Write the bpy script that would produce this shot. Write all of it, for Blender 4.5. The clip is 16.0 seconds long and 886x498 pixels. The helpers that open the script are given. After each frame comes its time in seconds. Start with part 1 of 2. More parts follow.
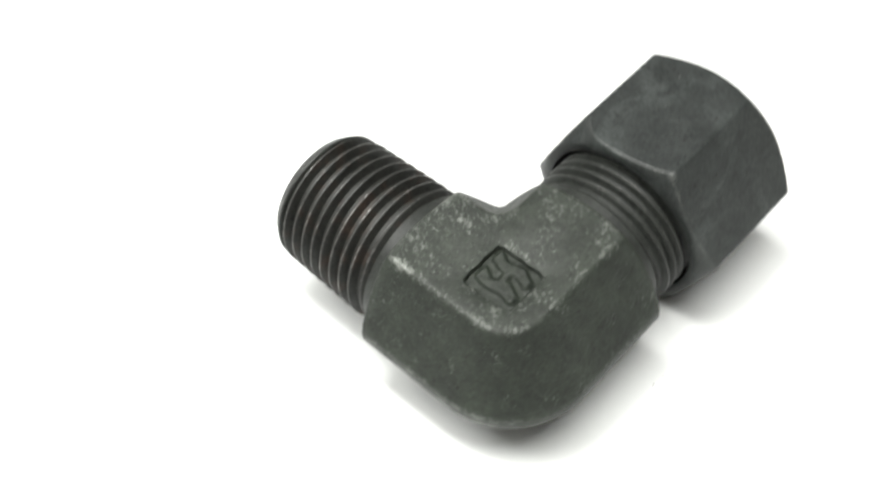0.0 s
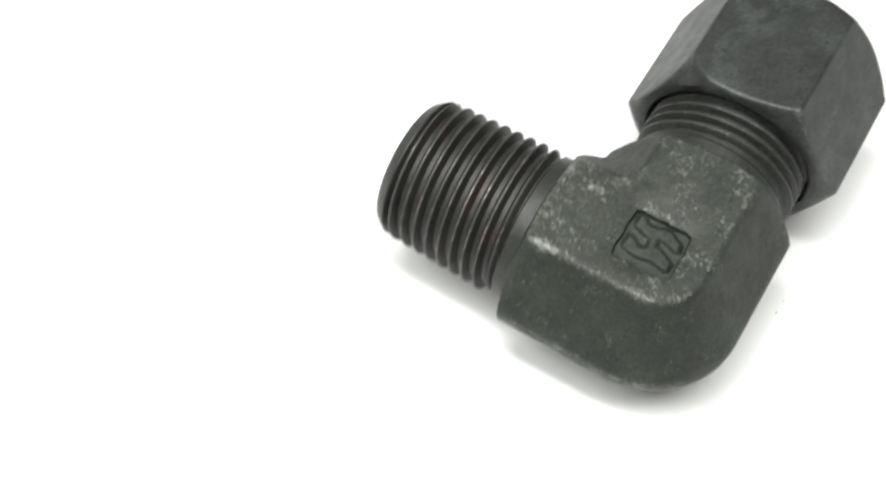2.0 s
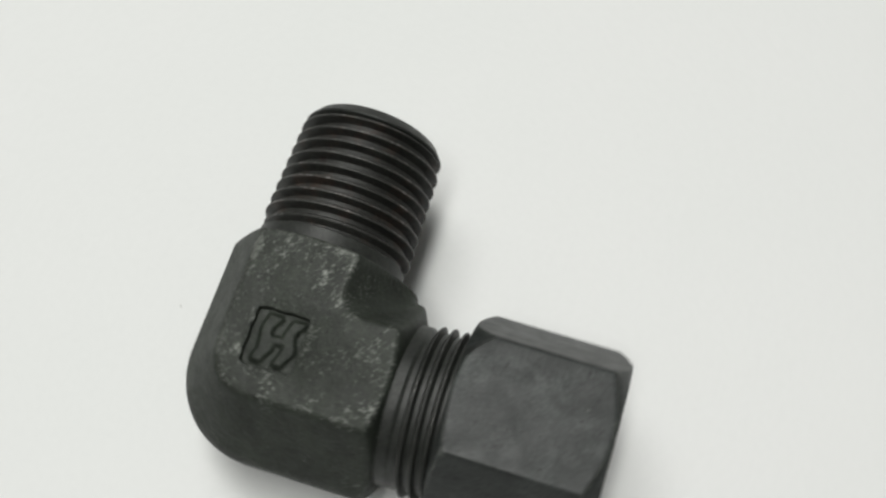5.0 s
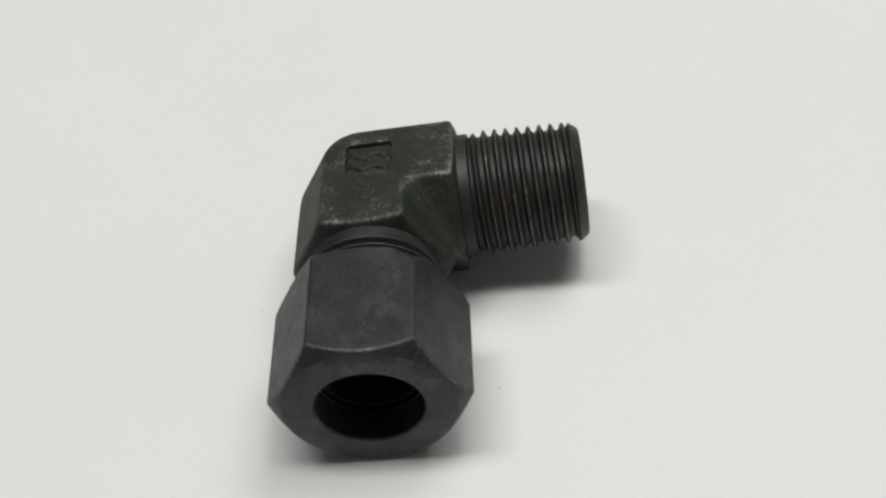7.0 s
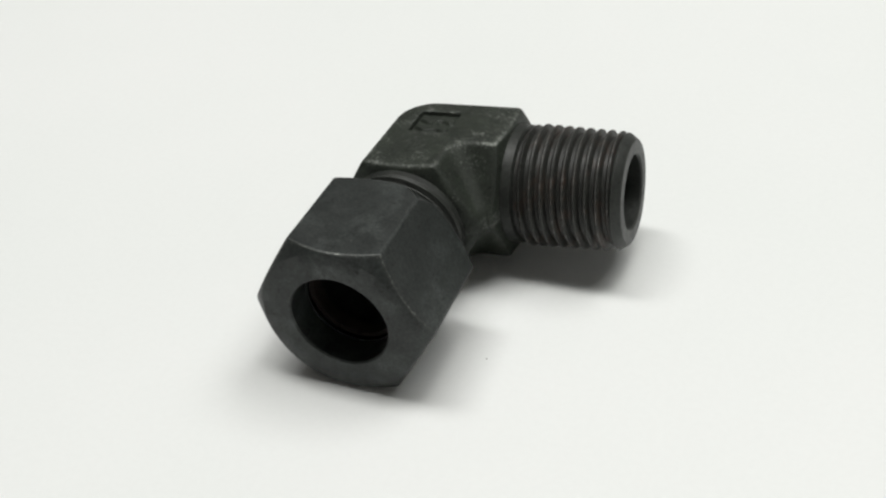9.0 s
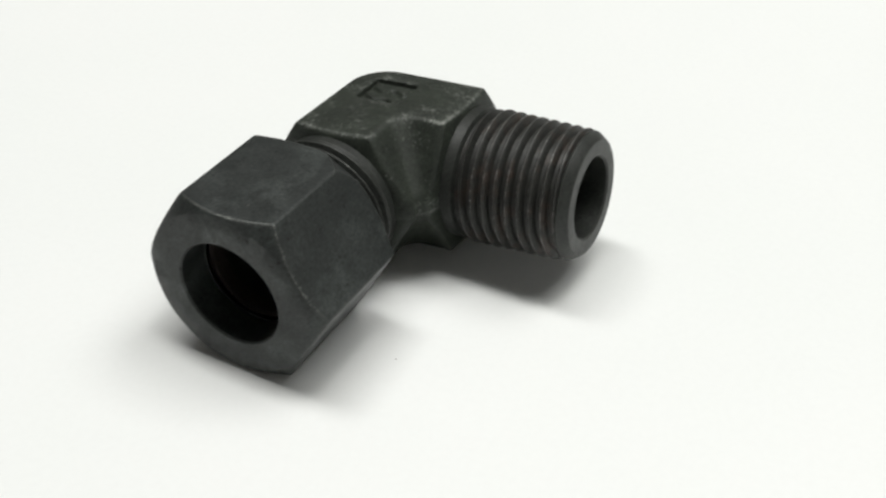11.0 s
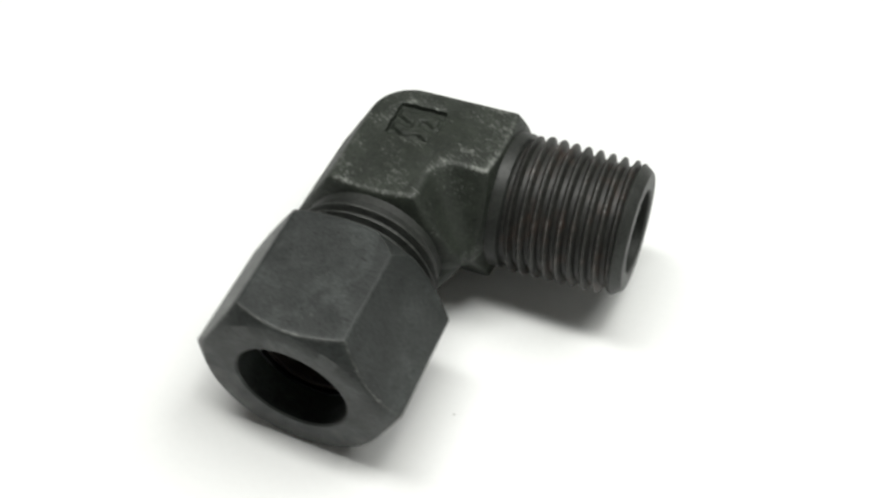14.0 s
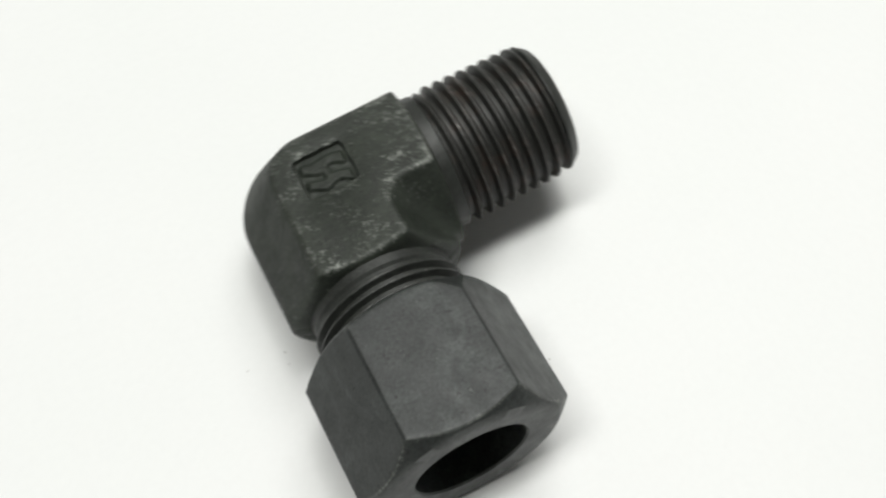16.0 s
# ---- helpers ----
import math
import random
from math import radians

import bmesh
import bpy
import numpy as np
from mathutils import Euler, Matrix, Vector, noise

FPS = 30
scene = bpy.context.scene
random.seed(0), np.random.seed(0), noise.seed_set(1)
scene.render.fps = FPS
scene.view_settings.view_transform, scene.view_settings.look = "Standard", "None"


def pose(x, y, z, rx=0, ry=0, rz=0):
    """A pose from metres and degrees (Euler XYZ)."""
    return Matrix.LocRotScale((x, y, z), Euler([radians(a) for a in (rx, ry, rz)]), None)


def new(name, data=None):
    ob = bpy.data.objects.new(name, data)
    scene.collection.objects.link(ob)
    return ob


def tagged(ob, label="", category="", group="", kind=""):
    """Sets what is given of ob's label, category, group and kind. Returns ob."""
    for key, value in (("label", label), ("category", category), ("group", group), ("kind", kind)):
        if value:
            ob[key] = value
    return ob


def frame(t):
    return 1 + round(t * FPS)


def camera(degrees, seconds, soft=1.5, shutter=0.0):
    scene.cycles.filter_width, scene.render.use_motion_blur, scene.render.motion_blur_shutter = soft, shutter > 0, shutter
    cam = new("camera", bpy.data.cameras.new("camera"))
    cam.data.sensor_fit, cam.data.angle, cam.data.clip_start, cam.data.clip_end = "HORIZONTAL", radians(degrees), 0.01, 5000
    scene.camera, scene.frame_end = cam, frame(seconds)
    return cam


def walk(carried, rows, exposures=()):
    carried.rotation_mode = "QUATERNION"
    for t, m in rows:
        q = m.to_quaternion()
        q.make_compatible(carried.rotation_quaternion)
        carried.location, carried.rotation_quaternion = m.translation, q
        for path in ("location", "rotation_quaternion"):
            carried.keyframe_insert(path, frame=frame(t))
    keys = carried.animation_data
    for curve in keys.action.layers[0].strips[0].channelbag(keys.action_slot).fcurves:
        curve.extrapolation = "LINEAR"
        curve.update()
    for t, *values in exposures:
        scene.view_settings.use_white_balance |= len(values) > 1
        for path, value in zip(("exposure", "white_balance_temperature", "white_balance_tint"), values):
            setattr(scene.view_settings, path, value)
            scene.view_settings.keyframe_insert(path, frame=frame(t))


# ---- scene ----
# path begins
LENS = 42.62
PATH = [
    (0.00, -0.05899, 0.05806, 0.12938, 39.203, 5.648, -136.726),
    (0.50, -0.04407, 0.06096, 0.13083, 34.847, 7.149, -145.197),
    (1.00, -0.03159, 0.06244, 0.13095, 34.391, 7.578, -149.195),
    (1.50, -0.02527, 0.06437, 0.13271, 33.139, 6.575, -150.847),
    (2.00, -0.02109, 0.06411, 0.13755, 29.683, 4.078, -147.938),
    (2.50, -0.02022, 0.05859, 0.14400, 24.630, 1.994, -137.694),
    (3.00, -0.01903, 0.04122, 0.14781, 22.892, 1.338, -126.697),
    (3.50, -0.02899, 0.02164, 0.15312, 23.114, 2.414, -111.057),
    (4.00, -0.03510, -0.00541, 0.14965, 22.128, 0.903, -101.401),
    (4.20, -0.03826, -0.00700, 0.14936, 21.686, -0.739, -97.424),
    (6.30, -0.01258, -0.10518, 0.14750, 36.720, 4.810, -20.481),
    (6.50, -0.00397, -0.11235, 0.14707, 38.236, 4.859, -14.067),
    (7.00, 0.01742, -0.13091, 0.14604, 41.712, 4.148, -1.511),
    (7.50, 0.03454, -0.14050, 0.13594, 47.486, 4.015, 7.228),
    (8.00, 0.05146, -0.14992, 0.13162, 51.764, 4.395, 13.958),
    (8.20, 0.05543, -0.15250, 0.13048, 50.914, 4.981, 15.194),
    (10.30, 0.07857, -0.13303, 0.11501, 51.722, 2.418, 28.374),
    (10.50, 0.07924, -0.13091, 0.11380, 51.428, 1.824, 28.409),
    (11.00, 0.08049, -0.12633, 0.11111, 51.420, 0.903, 28.671),
    (11.50, 0.07932, -0.12256, 0.11476, 50.150, 0.579, 27.991),
    (12.00, 0.08027, -0.12331, 0.11218, 50.194, 1.357, 29.131),
    (12.50, 0.07652, -0.11952, 0.12203, 45.562, -0.581, 30.354),
    (13.00, 0.06788, -0.11419, 0.12585, 43.390, -1.942, 29.832),
    (13.50, 0.05544, -0.10580, 0.13530, 39.537, -2.079, 27.125),
    (14.00, 0.04420, -0.10241, 0.14088, 36.989, -0.617, 21.983),
    (14.50, 0.02977, -0.09849, 0.15223, 33.182, 1.617, 14.767),
    (15.00, 0.01652, -0.09431, 0.15467, 29.752, 3.537, 0.181),
    (15.50, -0.00253, -0.08822, 0.15295, 28.631, 4.882, -14.103),
    (16.00, -0.01829, -0.07777, 0.15066, 27.128, 1.818, -27.394),
]
# path ends
cam = camera(LENS, 16.0, soft=2.4, shutter=0.7)
EXPO = [(0.0, 0.17), (1.0, 0.10), (1.95, 0.12), (2.4, -1.08), (3.0, -1.01), (3.5, -0.96), (4.2, -1.01), (6.3, -1.12), (7.0, -1.13), (8.2, -1.00), (10.3, -0.73),
        (11.0, -0.73), (12.5, -0.80), (13.5, -0.67), (14.0, -0.57), (14.5, -0.61), (15.0, -0.84), (15.5, -0.92), (16.0, -0.77)]
walk(cam, [(t, pose(x, y, z, rx, ry, rz)) for t, x, y, z, rx, ry, rz in PATH], EXPO)

# ---- light: a closed room with two lights on the ceiling ----
world = bpy.data.worlds.new("room_air")
scene.world = world
world.use_nodes = True
world.node_tree.nodes["Background"].inputs[0].default_value = (0.9, 0.95, 1.0, 1)
world.node_tree.nodes["Background"].inputs[1].default_value = 0.02

# place, length along x, width along y, watts
LAMPS = [(-0.2, 0.08, 1.3, 0.26, 39.0), (0.72, 0.6, 1.0, 0.8, 29.0)]

K = 0.0009         # metres per drawing unit of the fitting
REST = pose(0, 0, 0.011512, -3.274, -4.308, 0.000)


# ---- materials ----
def material(name):
    m = bpy.data.materials.new(name)
    m.use_nodes = True
    nt = m.node_tree
    return m, nt, nt.nodes["Principled BSDF"]


def mapped_noise(nt, scale, detail=4.0, rough=0.6, stretch=(1, 1, 1), turn=0.0):
    co = nt.nodes.new("ShaderNodeTexCoord")
    mp = nt.nodes.new("ShaderNodeMapping")
    mp.inputs["Scale"].default_value = stretch
    nz = nt.nodes.new("ShaderNodeTexNoise")
    nz.inputs["Scale"].default_value = scale
    nz.inputs["Detail"].default_value = detail
    nz.inputs["Roughness"].default_value = rough
    tn = nt.nodes.new("ShaderNodeMapping")
    tn.inputs["Rotation"].default_value = (0, 0, radians(turn))
    nt.links.new(co.outputs["Object"], tn.inputs["Vector"])
    nt.links.new(tn.outputs["Vector"], mp.inputs["Vector"])
    nt.links.new(mp.outputs["Vector"], nz.inputs["Vector"])
    return nz.outputs["Fac"]


def ramp(nt, fac, stops):
    r = nt.nodes.new("ShaderNodeValToRGB")
    els = r.color_ramp.elements
    while len(els) < len(stops):
        els.new(0.5)
    for e, (p, c) in zip(els, stops):
        e.position, e.color = p, (*c, 1) if len(c) == 3 else c
    nt.links.new(fac, r.inputs["Fac"])
    return r.outputs["Color"]


def mix(nt, fac, a, b, mode="MIX"):
    m = nt.nodes.new("ShaderNodeMix")
    m.data_type, m.blend_type = "RGBA", mode
    for sock, v in ((m.inputs["Factor"], fac), (m.inputs["A"], a), (m.inputs["B"], b)):
        if hasattr(v, "links"):
            nt.links.new(v, sock)
        elif isinstance(v, (int, float)):
            sock.default_value = v
        else:
            sock.default_value = (*v, 1)
    return m.outputs["Result"]


def math_node(nt, op, a, b=0.0, clamp=False):
    m = nt.nodes.new("ShaderNodeMath")
    m.operation, m.use_clamp = op, clamp
    for sock, v in zip(m.inputs, (a, b)):
        if hasattr(v, "links"):
            nt.links.new(v, sock)
        else:
            sock.default_value = v
    return m.outputs[0]


def bump(nt, bsdf, height, dist, strength=1.0):
    b = nt.nodes.new("ShaderNodeBump")
    b.inputs["Distance"].default_value = dist
    b.inputs["Strength"].default_value = strength
    nt.links.new(height, b.inputs["Height"])
    nt.links.new(b.outputs["Normal"], bsdf.inputs["Normal"])


def steel(name, dark, light, rough, grain, relief, spot, rust=0.0, smear=0.0, bare=(0.24, 0.25, 0.23), gloss=0.36):
    """Black-oxide steel: blotchy tone, oil stains, pale flecks that crowd together where the surface is rubbed."""
    m, nt, bsdf = material(name)
    tone = ramp(nt, mapped_noise(nt, 230, 5, 0.65), [(0.3, dark), (0.72, light)])
    fine = ramp(nt, mapped_noise(nt, 2300, 4, 0.7), [(0.3, (0.55, 0.55, 0.56)), (0.7, (1.5, 1.5, 1.46))])
    col = mix(nt, 1.0, tone, fine, "MULTIPLY")
    if smear:
        nz = mapped_noise(nt, 130, 6, 0.6, (1.0, 0.6, 1.0))
        nz.node.inputs["Distortion"].default_value = 0.9
        col = mix(nt, 1.0, col, ramp(nt, nz, [(0.48, (0.92, 0.92, 0.92)), (0.68, (1 + smear,) * 3)]), "MULTIPLY")
    if rust:
        r = ramp(nt, mapped_noise(nt, 300, 4, 0.6), [(0.51, (0, 0, 0)), (0.66, (rust, rust, rust))])
        col = mix(nt, r, col, (0.05, 0.028, 0.019))
    att = nt.nodes.new("ShaderNodeAttribute")
    att.attribute_name = "rub"
    score = math_node(nt, "MULTIPLY", mapped_noise(nt, 300, 3, 0.6), 0.65)
    score = math_node(nt, "ADD", score, mapped_noise(nt, 2500, 4, 0.75, (0.6, 1.15, 1.0), 42))
    score = math_node(nt, "ADD", score, math_node(nt, "MULTIPLY", att.outputs["Fac"], 0.24))
    amount = ramp(nt, math_node(nt, "MULTIPLY", score, 0.5), [(spot - 0.02, (0, 0, 0)), (spot + 0.12, (0.9, 0.9, 0.9))])
    pits = ramp(nt, mapped_noise(nt, 1100, 2, 0.5), [(0.27, (0.35, 0.33, 0.33)), (0.33, (1, 1, 1))])
    col = mix(nt, 1.0, col, pits, "MULTIPLY")
    col = mix(nt, math_node(nt, "MULTIPLY", math_node(nt, "POWER", att.outputs["Fac"], 2.5), 0.11), col, bare)
    col = mix(nt, amount, col, bare)
    nt.links.new(col, bsdf.inputs["Base Color"])
    nt.links.new(math_node(nt, "ADD", math_node(nt, "MULTIPLY", amount, 0.85), 0.12), bsdf.inputs["Metallic"])
    rv = ramp(nt, mapped_noise(nt, 420, 4), [(0.3, (rough - 0.07,) * 3), (0.7, (rough + 0.08,) * 3)])
    nt.links.new(math_node(nt, "SUBTRACT", rv, math_node(nt, "MULTIPLY", amount, 0.14)), bsdf.inputs["Roughness"])
    bsdf.inputs["Specular IOR Level"].default_value = gloss
    bump(nt, bsdf, mapped_noise(nt, grain, 4, 0.65), relief, 0.7)
    return m


FORGED = steel("forged_black_steel", (0.0114, 0.0146, 0.0108), (0.0268, 0.0332, 0.0248), 0.57, 1500, 0.00017, 0.519, 0.0, 0.0, (0.27, 0.285, 0.26), gloss=0.42)
MACHINED = steel("machined_black_steel", (0.0140, 0.0147, 0.0130), (0.0275, 0.0284, 0.0254), 0.52, 1700, 0.00006, 0.532, 0.5, 0.0, (0.30, 0.30, 0.29), gloss=0.46)
TURNED = steel("turned_black_steel", (0.0172, 0.0190, 0.0170), (0.0310, 0.0342, 0.0306), 0.48, 1700, 0.00005, 0.54, 0.0, 0.0, (0.22, 0.22, 0.21), gloss=0.46)
NUT_STEEL = steel("phosphated_nut_steel", (0.0212, 0.0243, 0.0234), (0.0336, 0.0378, 0.0364), 0.46, 1900, 0.00003, 0.541, 0.0, 0.75, gloss=0.38)
INNER = steel("bare_ring_steel", (0.02, 0.014, 0.012), (0.03, 0.024, 0.02), 0.6, 1400, 0.00003, 0.64)


def paper():
    m, nt, bsdf = material("white_paper")
    tone = ramp(nt, mapped_noise(nt, 9, 3), [(0.3, (0.80, 0.82, 0.805)), (0.7, (0.83, 0.84, 0.83))])
    fibre = ramp(nt, mapped_noise(nt, 900, 4, 0.7), [(0.35, (0.985, 0.985, 0.985)), (0.6, (1, 1, 1))])
    nt.links.new(mix(nt, 1.0, tone, fibre, "MULTIPLY"), bsdf.inputs["Base Color"])
    bsdf.inputs["Roughness"].default_value = 0.6
    bump(nt, bsdf, mapped_noise(nt, 1500, 4, 0.7), 0.000012, 0.4)
    return m


def painted(name, col):
    m, nt, bsdf = material(name)
    nt.links.new(ramp(nt, mapped_noise(nt, 3, 4), [(0.3, tuple(c * 0.95 for c in col)), (0.7, col)]), bsdf.inputs["Base Color"])
    bsdf.inputs["Roughness"].default_value = 0.8
    bump(nt, bsdf, mapped_noise(nt, 160, 3), 0.0005, 0.3)
    return m


PAPER = paper()
WHITE_PAINT = painted("white_paint", (0.78, 0.78, 0.77))
# unseen wall colour, dark only to dim the fitting's west-facing sides
UNSEEN_DARK_WALL = painted("unseen_wall_dark", (0.16, 0.14, 0.135))
UNSEEN_DESK = painted("unseen_desk_dark", (0.055, 0.045, 0.04))
FLOOR = painted("floor_grey", (0.35, 0.34, 0.33))
SPECK, _, _b = material("grey_grit")
_b.inputs["Base Color"].default_value = (0.25, 0.24, 0.22, 1)


# ---- mesh helpers ----
def link_mesh(name, bm, mat, parent=None, label="", sharp=None):
    me = bpy.data.meshes.new(name)
    if sharp is not None:
        for f in bm.faces:
            f.smooth = True
        for e in bm.edges:
            if len(e.link_faces) == 2 and e.calc_face_angle(0.0) > radians(sharp):
                e.smooth = False
    bm.to_mesh(me)
    bm.free()
    me.materials.append(mat)
    ob = new(name, me)
    if parent:
        ob.parent = parent
    if label:
        tagged(ob, label)
    return ob


def part(name, bm, mat, parent, label="", sharp=32):
    bmesh.ops.scale(bm, vec=(K, K, K), verts=bm.verts)
    bmesh.ops.recalc_face_normals(bm, faces=bm.faces)
    return link_mesh(name, bm, mat, parent, label, sharp)


def box(name, lo, hi, mat):
    bm = bmesh.new()
    bmesh.ops.create_cube(bm, size=1.0)
    for v in bm.verts:
        v.co = Vector([a + (b - a) * (c + 0.5) for a, b, c in zip(lo, hi, v.co)])
    return link_mesh(name, bm, mat)


def rub_layer(bm):
    return bm.verts.layers.float.get("rub") or bm.verts.layers.float.new("rub")


def loft(bm, rings, close_first=False, close_last=False, rubs=None):
    """Joins rings of the same number of points into a closed skin of quads; rubs: how worn each point is."""
    lay = rub_layer(bm)
    vs = [[bm.verts.new(p) for p in ring] for ring in rings]
    if rubs:
        for ring, row in zip(vs, rubs):
            for v, r in zip(ring, row):
                v[lay] = r
    n = len(vs[0])
    for a, b in zip(vs, vs[1:]):
        for j in range(n):
            k = (j + 1) % n
            bm.faces.new((a[j], a[k], b[k], b[j]))
    if close_first:
        bm.faces.new(vs[0])
    if close_last:
        bm.faces.new(vs[-1])
    return vs


def along_x(a, r, ang):
    return (a, r * math.cos(ang), r * math.sin(ang))


def along_y(a, r, ang):
    return (r * math.cos(ang), -a, r * math.sin(ang))


def revolve(bm, profile, axis, n=128):
    loft(bm, [[axis(a, r, 2 * math.pi * j / n) for j in range(n)] for a, r in profile])


# ---- the setting ----
def room():
    # unseen dark desk round the sheet, added to cut light bounced at the fitting
    top = box("tabletop", (-0.75, -0.6, -0.03), (0.75, 0.6, -0.0006), UNSEEN_DESK)
    tagged(top, "wide unseen dark brown table surface added under white paper to cut bounced light", "table", kind="structure")
    sheet = box("paper_sheet", (-0.205, -0.15, -0.0006), (0.215, 0.147, 0.0), PAPER)
    tagged(sheet, "large plain matt white paper sheet lying on the table", "paper sheet")
    x0, x1, y0, y1, z0, z1 = -2.2, 2.4, -2.4, 2.2, -0.76, 1.75
    for name, lo, hi, mat, lab in (
            ("floor", (x0, y0, z0 - 0.1), (x1, y1, z0), FLOOR, "plain grey floor under the table"),
            ("ceiling", (x0, y0, z1), (x1, y1, z1 + 0.1), WHITE_PAINT, "plain white ceiling of the room"),
            # the white walls are unseen, added to close the room and bounce light in
            ("wall_north", (x0, y1, z0), (x1, y1 + 0.12, z1), WHITE_PAINT, "plain white wall added out of view to bounce light"),
            ("wall_south", (x0, y0 - 0.12, z0), (x1, y0, z1), WHITE_PAINT, "plain white wall added out of view to bounce light"),
            # added out of view; its dark tone holds light back from the west
            ("wall_west", (x0 - 0.12, y0, z0), (x0, y1, z1), UNSEEN_DARK_WALL, "unseen dark brown wall added to darken the fitting's west sides"),
            ("wall_east", (x1, y0, z0), (x1 + 0.12, y1, z1), WHITE_PAINT, "plain white wall added out of view to bounce light")):
        tagged(box(name, lo, hi, mat), lab, name.split("_")[0], kind="structure")
    for x, y, w, d, power in LAMPS:
        data = bpy.data.lights.new("ceiling_lamp", "AREA")
        data.shape, data.size, data.size_y, data.energy = "RECTANGLE", w, d, power
        data.color = (1.0, 1.0, 0.972)
        lamp = new("ceiling_lamp", data)
        lamp.matrix_world = pose(x, y, z1 - 0.02)
        tagged(lamp, "flat white rectangular ceiling light", "ceiling light", kind="structure")


room()


# ---- the elbow fitting ----
ZT, WT, WM, ZM = 12.27, 7.06, 14.2, 1.2     # half height, half widths at the top and the middle, half parting band
COLLAR = 11.3                                 # neck radius at the machined ends
CONE_NUT, CONE_PIPE = (17.15, 15.78), (16.3, 15.52)   # along the axis: at the neck, and at the hexagon's corners
MARK = (-3.15, 5.08, -4.2, 3.42)                # stamped square


def end_of(r, cone):
    return cone[0] - max(0.0, r - COLLAR) * (cone[0] - cone[1]) / (14.1 - COLLAR)


def contour(z, inset):
    """Plan outline of the forging at height z with the wear of each point; as many points at every height."""
    f = min(1.0, max(0.0, (ZT - abs(z)) / (ZT - ZM)))
    w = WT + (WM - WT) * f
    ro = 6.2 + 7.0 * f
    ri = 3.4 - 1.7 * f
    e = end_of(math.hypot(w, z), CONE_NUT) - 0.3 - inset
    e2 = end_of(math.hypot(w, z), CONE_PIPE) - 0.3 - inset
    w -= inset
    ri = max(0.3, min(ri, e2 - w - 0.02, e - w - 0.02))
    pts = []
    m = 26

    def put(x, y, r=0.0):
        pts.append((x, y, r))

    # end towards the nut, outer to inner
    for i in range(m + 1):
        x = (w - 0.28) * (2 * i / m - 1)
        put(x, -end_of(math.hypot(x, z), CONE_NUT) + inset, 0.3 if i in (0, m) else 0.0)
    # inner side with its fillet
    put(w, -e, 0.3)
    for i in range(1, 4):
        put(w, -e + (e - w - ri) * i / 3 * 0.999)
    cx, cy = w + ri, -w - ri
    for i in range(1, 9):
        a = math.pi - (math.pi / 2) * i / 8
        put(cx + ri * math.cos(a), cy + ri * math.sin(a))
    for i in range(1, 3):
        put(w + ri + (e2 - w - ri) * i / 3, -w)
    put(e2, -w, 0.3)
    # end towards the pipe thread
    for i in range(m + 1):
        y = (w - 0.28) * (2 * i / m - 1)
        put(end_of(math.hypot(y, z), CONE_PIPE) - inset, y, 0.3 if i in (0, m) else 0.0)
    # outer side with the round bend
    put(e2, w, 0.3)
    for i in range(1, 9):
        put(e2 - (e2 + w - ro) * i / 8, w)
    cx, cy = -w + ro, w - ro
    for i in range(1, 25):
        a = math.pi / 2 + (math.pi / 2) * i / 24
        put(cx + ro * math.cos(a), cy + ro * math.sin(a))
    for i in range(1, 8):
        put(-w, cy - (cy + e) * i / 8)
    put(-w, -e, 0.3)
    return pts


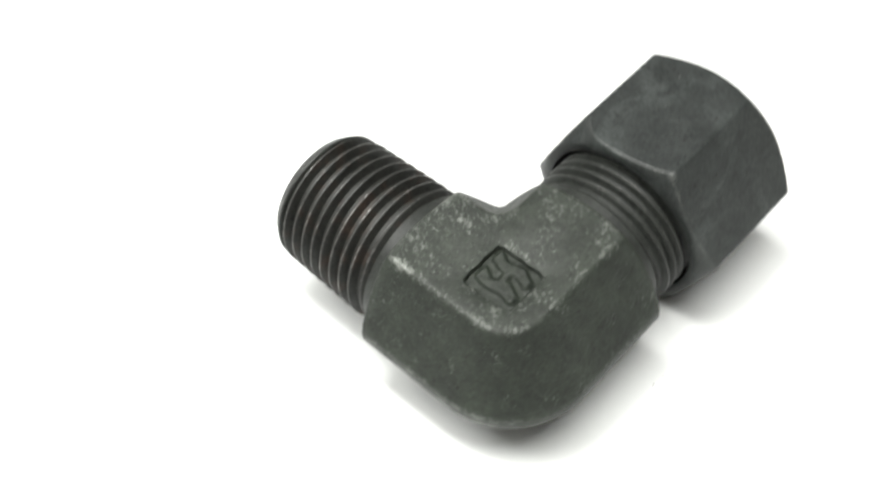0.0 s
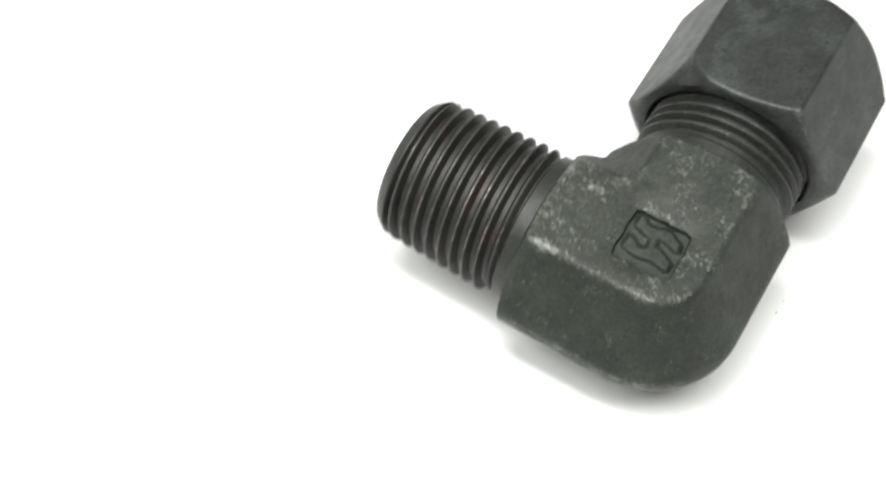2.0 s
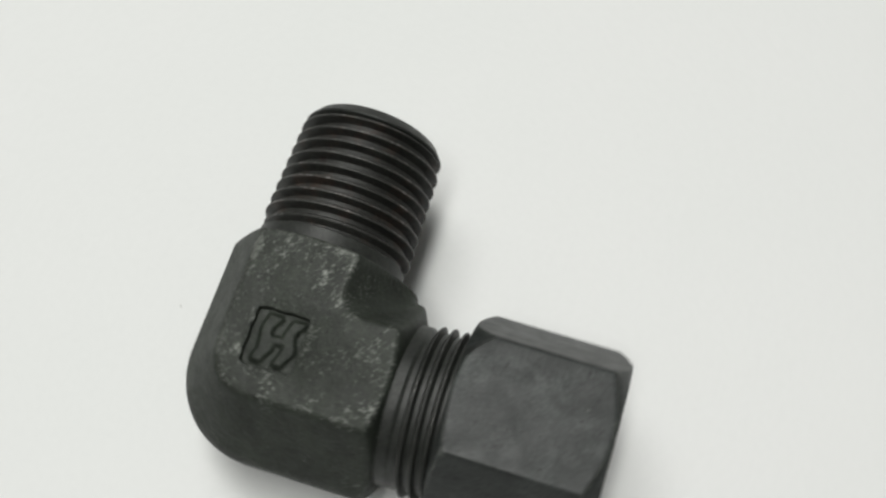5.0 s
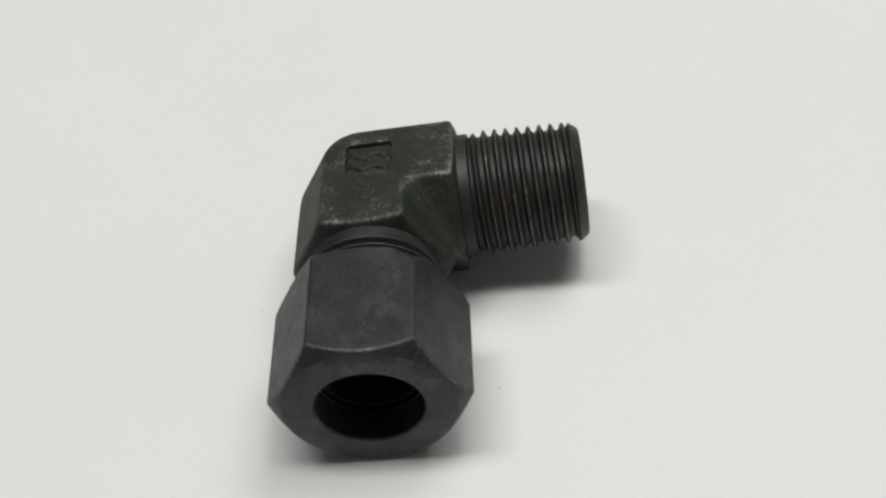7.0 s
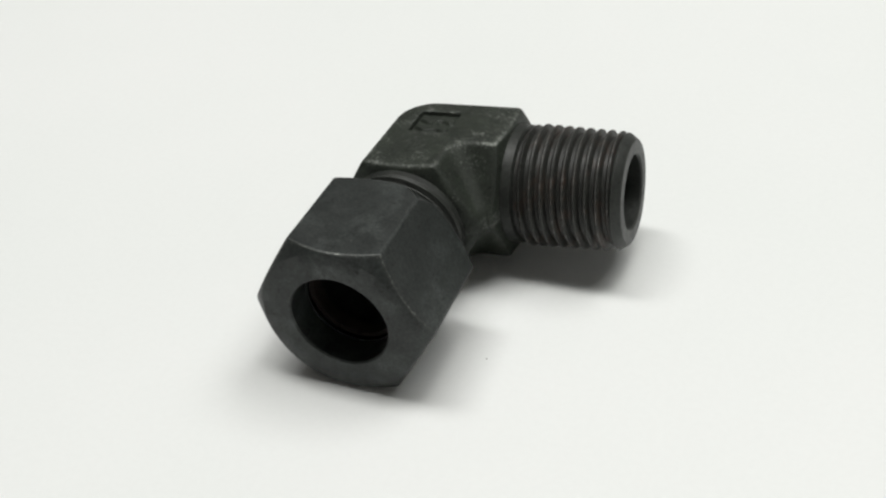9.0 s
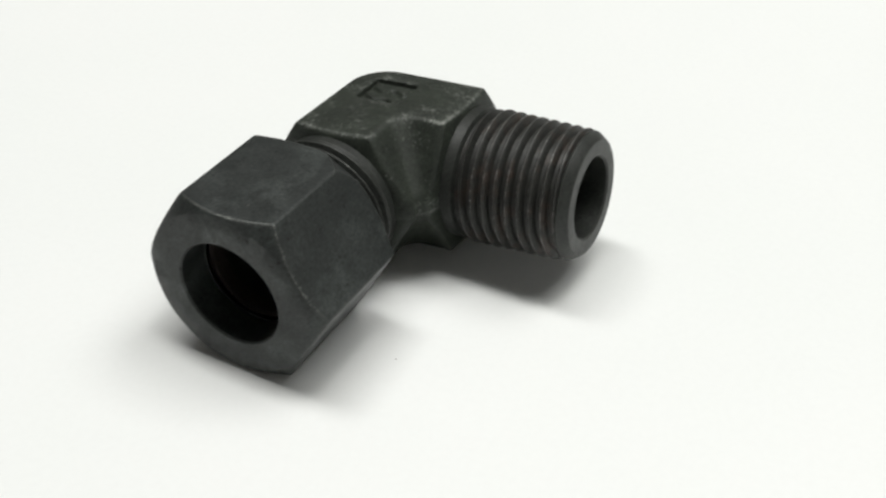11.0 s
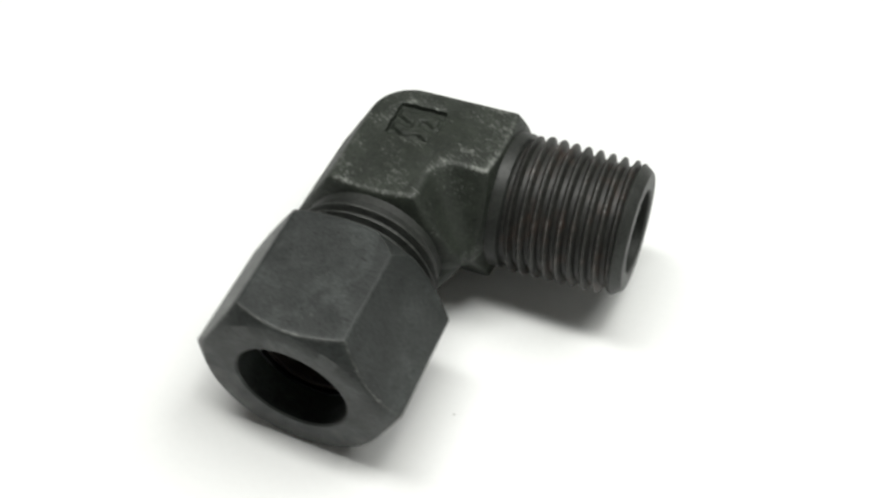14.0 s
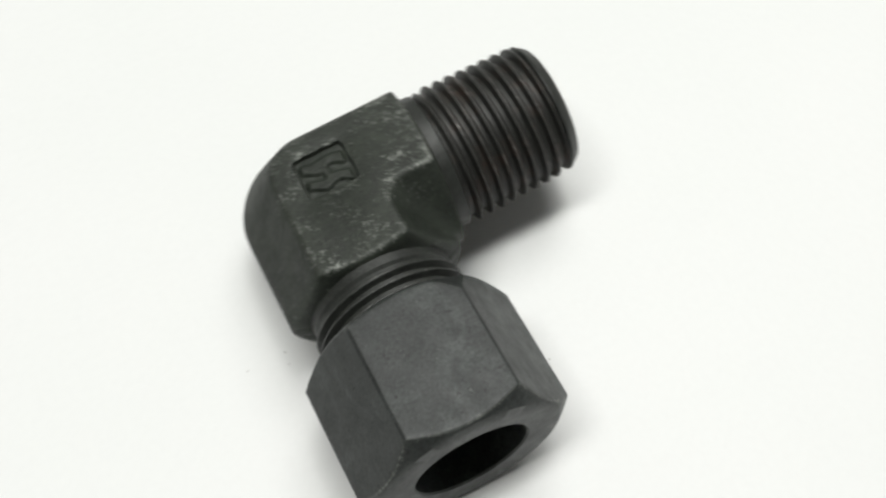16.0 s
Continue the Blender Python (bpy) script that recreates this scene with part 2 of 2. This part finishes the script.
def forging(parent):
    bm = bmesh.new()
    lay = rub_layer(bm)
    # height, how far the edge rounding draws in, wear
    half = [(0.25, -0.02, 0.6), (ZM * 0.75, 0.0, 0.85), (ZM, 0.14, 0.7), (ZM + 0.5, 0.0, 0.25)]
    half += [(ZM + 0.5 + (ZT - 1.2 - ZM - 0.5) * i / 14, 0.0, 0.17) for i in range(1, 15)]
    half += [(ZT - 0.75, 0.0, 0.28), (ZT - 0.42, 0.03, 0.55), (ZT - 0.22, 0.12, 0.8), (ZT - 0.07, 0.28, 0.85), (ZT, 0.5, 0.75), (ZT + 0.005, 0.95, 0.55), (ZT + 0.005, 1.7, 0.42)]
    levels = [(-z, i, r) for z, i, r in half[-3::-1]] + half
    rings, rubs = [], []
    for z, inset, rub in levels:
        c = contour(z, inset)
        rings.append([(x, y, z) for x, y, _ in c])
        # the bend's rim is rubbed most towards the pipe thread
        # worn end edges at nut and inner corner paled further, painting in their glint
        rubs.append([max(r, rub * (0.62 + 0.38 * min(1.0, max(0.0, (x + y + 4) / 10))) * (1.5 if rub > 0.6 and abs(z) > 9 and (y < -14.4 or x > 14.2 and y < -4) else 1.0)) for x, y, r in c])
    rings = loft(bm, rings, close_first=True, rubs=rubs)
    # the ends are open where the tubes go in
    gone = [f for f in bm.faces if all(v.co.x > 15 and math.hypot(v.co.y, v.co.z) < 9.5 for v in f.verts)
            or all(v.co.y < -15 and math.hypot(v.co.x, v.co.z) < 9.5 for v in f.verts)]
    bmesh.ops.delete(bm, geom=gone, context="FACES_ONLY")
    # top face with the stamped square sunk in it
    x0, x1, y0, y1 = MARK
    rim, lip, foot = [], [], []
    mx, my = (x0 + x1) / 2, (y0 + y1) / 2
    for i in range(32):
        s, q = divmod(i, 8)
        a, b = [((x0, y0), (x1, y0)), ((x1, y0), (x1, y1)), ((x1, y1), (x0, y1)), ((x0, y1), (x0, y0))][s]
        x, y = a[0] + (b[0] - a[0]) * q / 8, a[1] + (b[1] - a[1]) * q / 8
        if q == 0:
            x, y = mx + (x - mx) * 0.96, my + (y - my) * 0.96
        x, y = x + 0.09 * math.sin(i * 1.9), y + 0.09 * math.cos(i * 2.3)
        for ring, k, z, r in ((rim, 1.03, ZT + 0.005, 0.45), (lip, 0.99, ZT - 0.1, 0.2), (foot, 0.95, ZT - 0.82, 0.0)):
            v = bm.verts.new((mx + (x - mx) * k, my + (y - my) * k, z))
            v[lay] = r
            ring.append(v)
    edges = []
    for ring in (rings[-1], rim):
        for a, b in zip(ring, ring[1:] + ring[:1]):
            edges.append(bm.edges.get((a, b)) or bm.edges.new((a, b)))
    bmesh.ops.triangle_fill(bm, use_beauty=True, use_dissolve=False, edges=edges)
    for i in range(32):
        k = (i + 1) % 32
        bm.faces.new((rim[i], rim[k], lip[k], lip[i]))
        bm.faces.new((lip[i], lip[k], foot[k], foot[i]))
    bm.faces.new(foot)
    return part("body", bm, FORGED, parent, "forged hexagonal black steel elbow body with pale scuffs", 40)


def emblem(parent):
    """One raised mark inside the stamped square: two wavy bands joined by a short bridge."""
    x0, x1, y0, y1 = MARK
    n = 44
    low, high = ZT - 0.7, ZT - 0.13

    def band(v, a, b, soft=0.045):
        up = min(1.0, max(0.0, (v - a + soft) / (2 * soft)))
        down = min(1.0, max(0.0, (b + soft - v) / (2 * soft)))
        return min(up, down)

    bm = bmesh.new()
    grid = []
    for i in range(n + 1):
        row = []
        for j in range(n + 1):
            u, v = 0.05 + 0.9 * i / n, 0.05 + 0.9 * j / n
            wave = 0.055 * math.sin(2 * math.pi * (u - 0.25) / 0.52)
            tilt = 0.09 * (u - 0.5)
            upper = band(v, 0.2 + wave * 0.4, 0.46 + wave) * band(u, 0.09, 0.91)
            lower = band(v, 0.63 + wave * 0.6 + tilt * 0.5, 0.87 + wave + tilt) * band(u, 0.09, 0.9)
            bridge = band(u, 0.42 + 0.1 * (v - 0.5), 0.57 + 0.1 * (v - 0.5)) * band(v, 0.4, 0.7)
            h = max(upper, lower, bridge)
            h = h * h * (3 - 2 * h)
            row.append(bm.verts.new((x0 + (x1 - x0) * u, y1 + (y0 - y1) * v, low + (high - low) * h + 0.03 * math.sin(23 * u + 5 * v) * math.sin(19 * v))))
        grid.append(row)
    for a, b in zip(grid, grid[1:]):
        for j in range(n):
            bm.faces.new((a[j], a[j + 1], b[j + 1], b[j]))
    ob = part("stamped_mark", bm, FORGED, parent, "raised wavy mark in the stamped square", 60)
    if ob.data.polygons[0].normal.z < 0:
        ob.data.flip_normals()


def helix(bm, axis, a0, a1, pitch, crest, depth, taper, n=144, runout=1.6, lead=1.0, phase=0.0):
    """A screw thread as a skin whose edges follow the helix; it fades into the collar and the tip."""
    prof = [(0.0, 0.0), (0.15, 0.0), (0.41, 0.96), (0.46, 1.0), (0.54, 1.0), (0.59, 0.96), (0.85, 0.0)]
    turns = int((a1 - a0) / pitch) + 2
    rings = []
    for q in range(-2, turns):
        for s, hgt in prof:
            ring = []
            for j in range(n + 1):
                u = j / n
                a = a0 + phase + pitch * (q + s + u)
                c = min(max(a, a0), a1)
                fade = min(1.0, max(0.0, (c - a0) / runout)) * min(1.0, max(0.0, (a1 - c) / lead))
                r = crest - taper * (c - a0) - depth + depth * hgt * fade ** 0.6
                ring.append(axis(c, r, 2 * math.pi * u))
            rings.append(ring)
    lay = rub_layer(bm)
    vs = [[bm.verts.new(p) for p in r] for r in rings]
    # crests worn pale over darker roots; the roots' shade is put into colour
    for i, ring in enumerate(vs):
        for v in ring:
            v[lay] = 0.8 if prof[i % len(prof)][1] == 1.0 else 0.0
    for a, b in zip(vs, vs[1:]):
        for j in range(n):
            bm.faces.new((a[j], a[j + 1], b[j + 1], b[j]))
    bmesh.ops.remove_doubles(bm, verts=bm.verts, dist=0.002)
    bmesh.ops.dissolve_degenerate(bm, edges=bm.edges, dist=0.002)


def male_thread(parent):
    bm = bmesh.new()
    helix(bm, along_x, 18.4, 36.56, 2.02, 11.45, 1.2, 1 / 32, phase=1.5)
    ob = part("pipe_thread", bm, MACHINED, parent, "tapered black pipe thread with brown oil stains", 40)
    bm = bmesh.new()
    revolve(bm, [(15.0, 11.2), (18.1, 11.05), (18.5, 10.2)], along_x)
    part("thread_collar", bm, TURNED, parent, "smooth turned collar", 25)
    bm = bmesh.new()
    revolve(bm, [(35.96, 9.9), (36.36, 10.65), (36.56, 10.7), (37.91, 9.75), (38.11, 9.45), (38.11, 7.1), (37.81, 6.8), (20, 6.8), (-4, 6.8)], along_x)
    part("bore_tube", bm, TURNED, parent, "chamfered pipe end with a dark round bore", 25)


def nut_neck(parent):
    bm = bmesh.new()
    helix(bm, along_y, 18.9, 35.0, 1.67, 12.05, 1.0, 0.0, runout=1.2)
    part("neck_thread", bm, TURNED, parent, "fine straight thread running into the nut", 40)
    bm = bmesh.new()
    revolve(bm, [(15.0, 11.45), (18.4, 11.4), (19.0, 11.0)], along_y)
    part("neck_collar", bm, TURNED, parent, "smooth turned collar", 25)
    bm = bmesh.new()
    revolve(bm, [(34.9, 11.0), (36.3, 10.4), (36.3, 8.9), (30.0, 7.2), (20, 7.0), (-4, 7.0)], along_y)
    part("neck_bore", bm, TURNED, parent, "", 25)


def nut(parent):
    """Six-sided union nut: rounded edges, chamfered ends, a bore with a step, hollow at the back."""
    AF, back, front, kb, kf, flat, soft = 14.27, 24.36, 45.82, 0.545, 0.82, 13.92, 0.7
    corner = AF / math.cos(math.pi / 6)
    mid = corner - soft / math.cos(math.pi / 6)
    tangent = math.atan2(soft * 0.5, mid + soft * math.cos(math.pi / 6))
    steps = [-30, -24, -18, -12, -8, -5, -3.4, -2.2, -1.4, -0.7, 0, 0.7, 1.4, 2.2, 3.4, 5, 8, 12, 18, 24]
    spokes = []
    for side in range(6):
        for a in steps:
            b = abs(radians(a))
            r = AF / math.cos(math.pi / 6 - b)
            if b < tangent:
                r = mid * math.cos(b) + math.sqrt(soft ** 2 - (mid * math.sin(b)) ** 2)
            spokes.append((radians(side * 60 + 30 + a) + NUT_TURN, r, max(0.0, 0.35 - abs(a) / 7), 2.3 * max(0.0, 1 - abs(a) / 12) ** 1.3 if side == 0 else 0.0))

    rings, rubs = [], []

    def ring(fn, rub, edge=False):
        row = []
        for ang, r, _, c in spokes:
            a, q = fn(r, c)
            row.append((q * math.sin(ang), -a, q * math.cos(ang)))
        rings.append(row)
        rubs.append([max(rub, c if edge else 0.0) for _, _, c, _ in spokes])

    def turned(a, q, rub=0.0):
        ring(lambda r, c: (a, q), rub)

    def behind(r, c, share=1.0):
        return back + ((r - flat) * kb + c) * share

    def ahead(r, share=1.0):
        return front - (r - flat) * kf * share

    turned(back + 9, 12.25)
    turned(back + 0.8, 12.25)
    turned(back, 12.7, 0.2)
    turned(back, flat - 0.1, 0.2)
    ring(lambda r, c: (behind(r, c, 0.5), flat + (r - flat) * 0.5), 0.0)
    ring(lambda r, c: (behind(r, c) - 0.05, r - 0.16), 0.75, True)
    ring(lambda r, c: (behind(r, c) + 0.1, r - 0.04), 0.75, True)
    ring(lambda r, c: (behind(r, c) + 0.4, r), 0.2, True)
    for i in range(9):
        u = i / 8
        ring(lambda r, c: (behind(r, c) + 1.0 + (ahead(r) - behind(r, c) - 2.0) * u, r), 0.0, True)
    ring(lambda r, c: (ahead(r) - 0.4, r), 0.25, True)
    ring(lambda r, c: (ahead(r) - 0.1, r - 0.04), 1.0, True)
    ring(lambda r, c: (ahead(r) + 0.05, r - 0.16), 0.8, True)
    ring(lambda r, c: (ahead(r, 0.5), flat + (r - flat) * 0.5), 0.0)
    turned(front, flat - 0.1, 0.1)
    for a, q in ((front, 11.0), (front, 8.95), (front - 0.3, 8.68), (front - 5.5, 8.68), (front - 5.5, 8.3), (front - 9, 11.8)):
        turned(a, q)
    bm = bmesh.new()
    for row in rubs[5:8]:                       # a scuffed corner at the back
        row[106:115] = [0.5, 0.8, 1.1, 1.2, 1.2, 1.2, 1.1, 0.8, 0.5]
    loft(bm, rings, rubs=rubs)
    pivot = Matrix.Translation((0, -33, 0))
    bm.transform(Matrix.Translation((0.02, 0, -0.14)) @ pivot @ Matrix.Rotation(0.032, 4, "X") @ pivot.inverted())
    ob = part("union_nut", bm, NUT_STEEL, parent, "grey-black hexagonal union nut with rubbed edges", 36)
    bm = bmesh.new()
    revolve(bm, [(front - 6.6, 8.6), (front - 6.6, 7.8), (front - 9.0, 7.5), (front - 9.5, 8.6), (front - 6.6, 8.6)], along_y, 96)
    part("cutting_ring", bm, INNER, ob, "brownish steel ring deep in the bore", 25)


NUT_TURN = 0.079


def elbow_fitting():
    root = new("elbow_fitting")
    root.matrix_world = REST
    tagged(root, "blackened steel pipe elbow fitting with hexagonal nut, lying on white paper", "pipe fitting")
    body = forging(root)
    emblem(body)
    male_thread(root)
    nut_neck(root)
    nut(root)
    return root


elbow_fitting()


# ---- specks on the paper ----
def speck(x, y, size, seed):
    rnd = random.Random(seed)
    bm = bmesh.new()
    bmesh.ops.create_icosphere(bm, subdivisions=1, radius=1.0)
    for v in bm.verts:
        v.co *= 0.7 + 0.6 * rnd.random()
        v.co = Vector((v.co.x * size, v.co.y * size * 0.7, (v.co.z + 0.9) * size * 0.4))
    ob = link_mesh("grit", bm, SPECK)
    ob.matrix_world = pose(x, y, 0, 0, 0, 360 * rnd.random())
    tagged(ob, "tiny grey grit speck lying on white paper", "grit", group="grit on the paper")


for i, (x, y, s) in enumerate(((0.0182, -0.0298, 0.00016), (-0.0146, -0.0110, 0.00016), (-0.0204, -0.0112, 0.00014), (0.0072, 0.0207, 0.00014), (-0.0148, -0.0130, 0.00012))):
    speck(x, y, s, i)
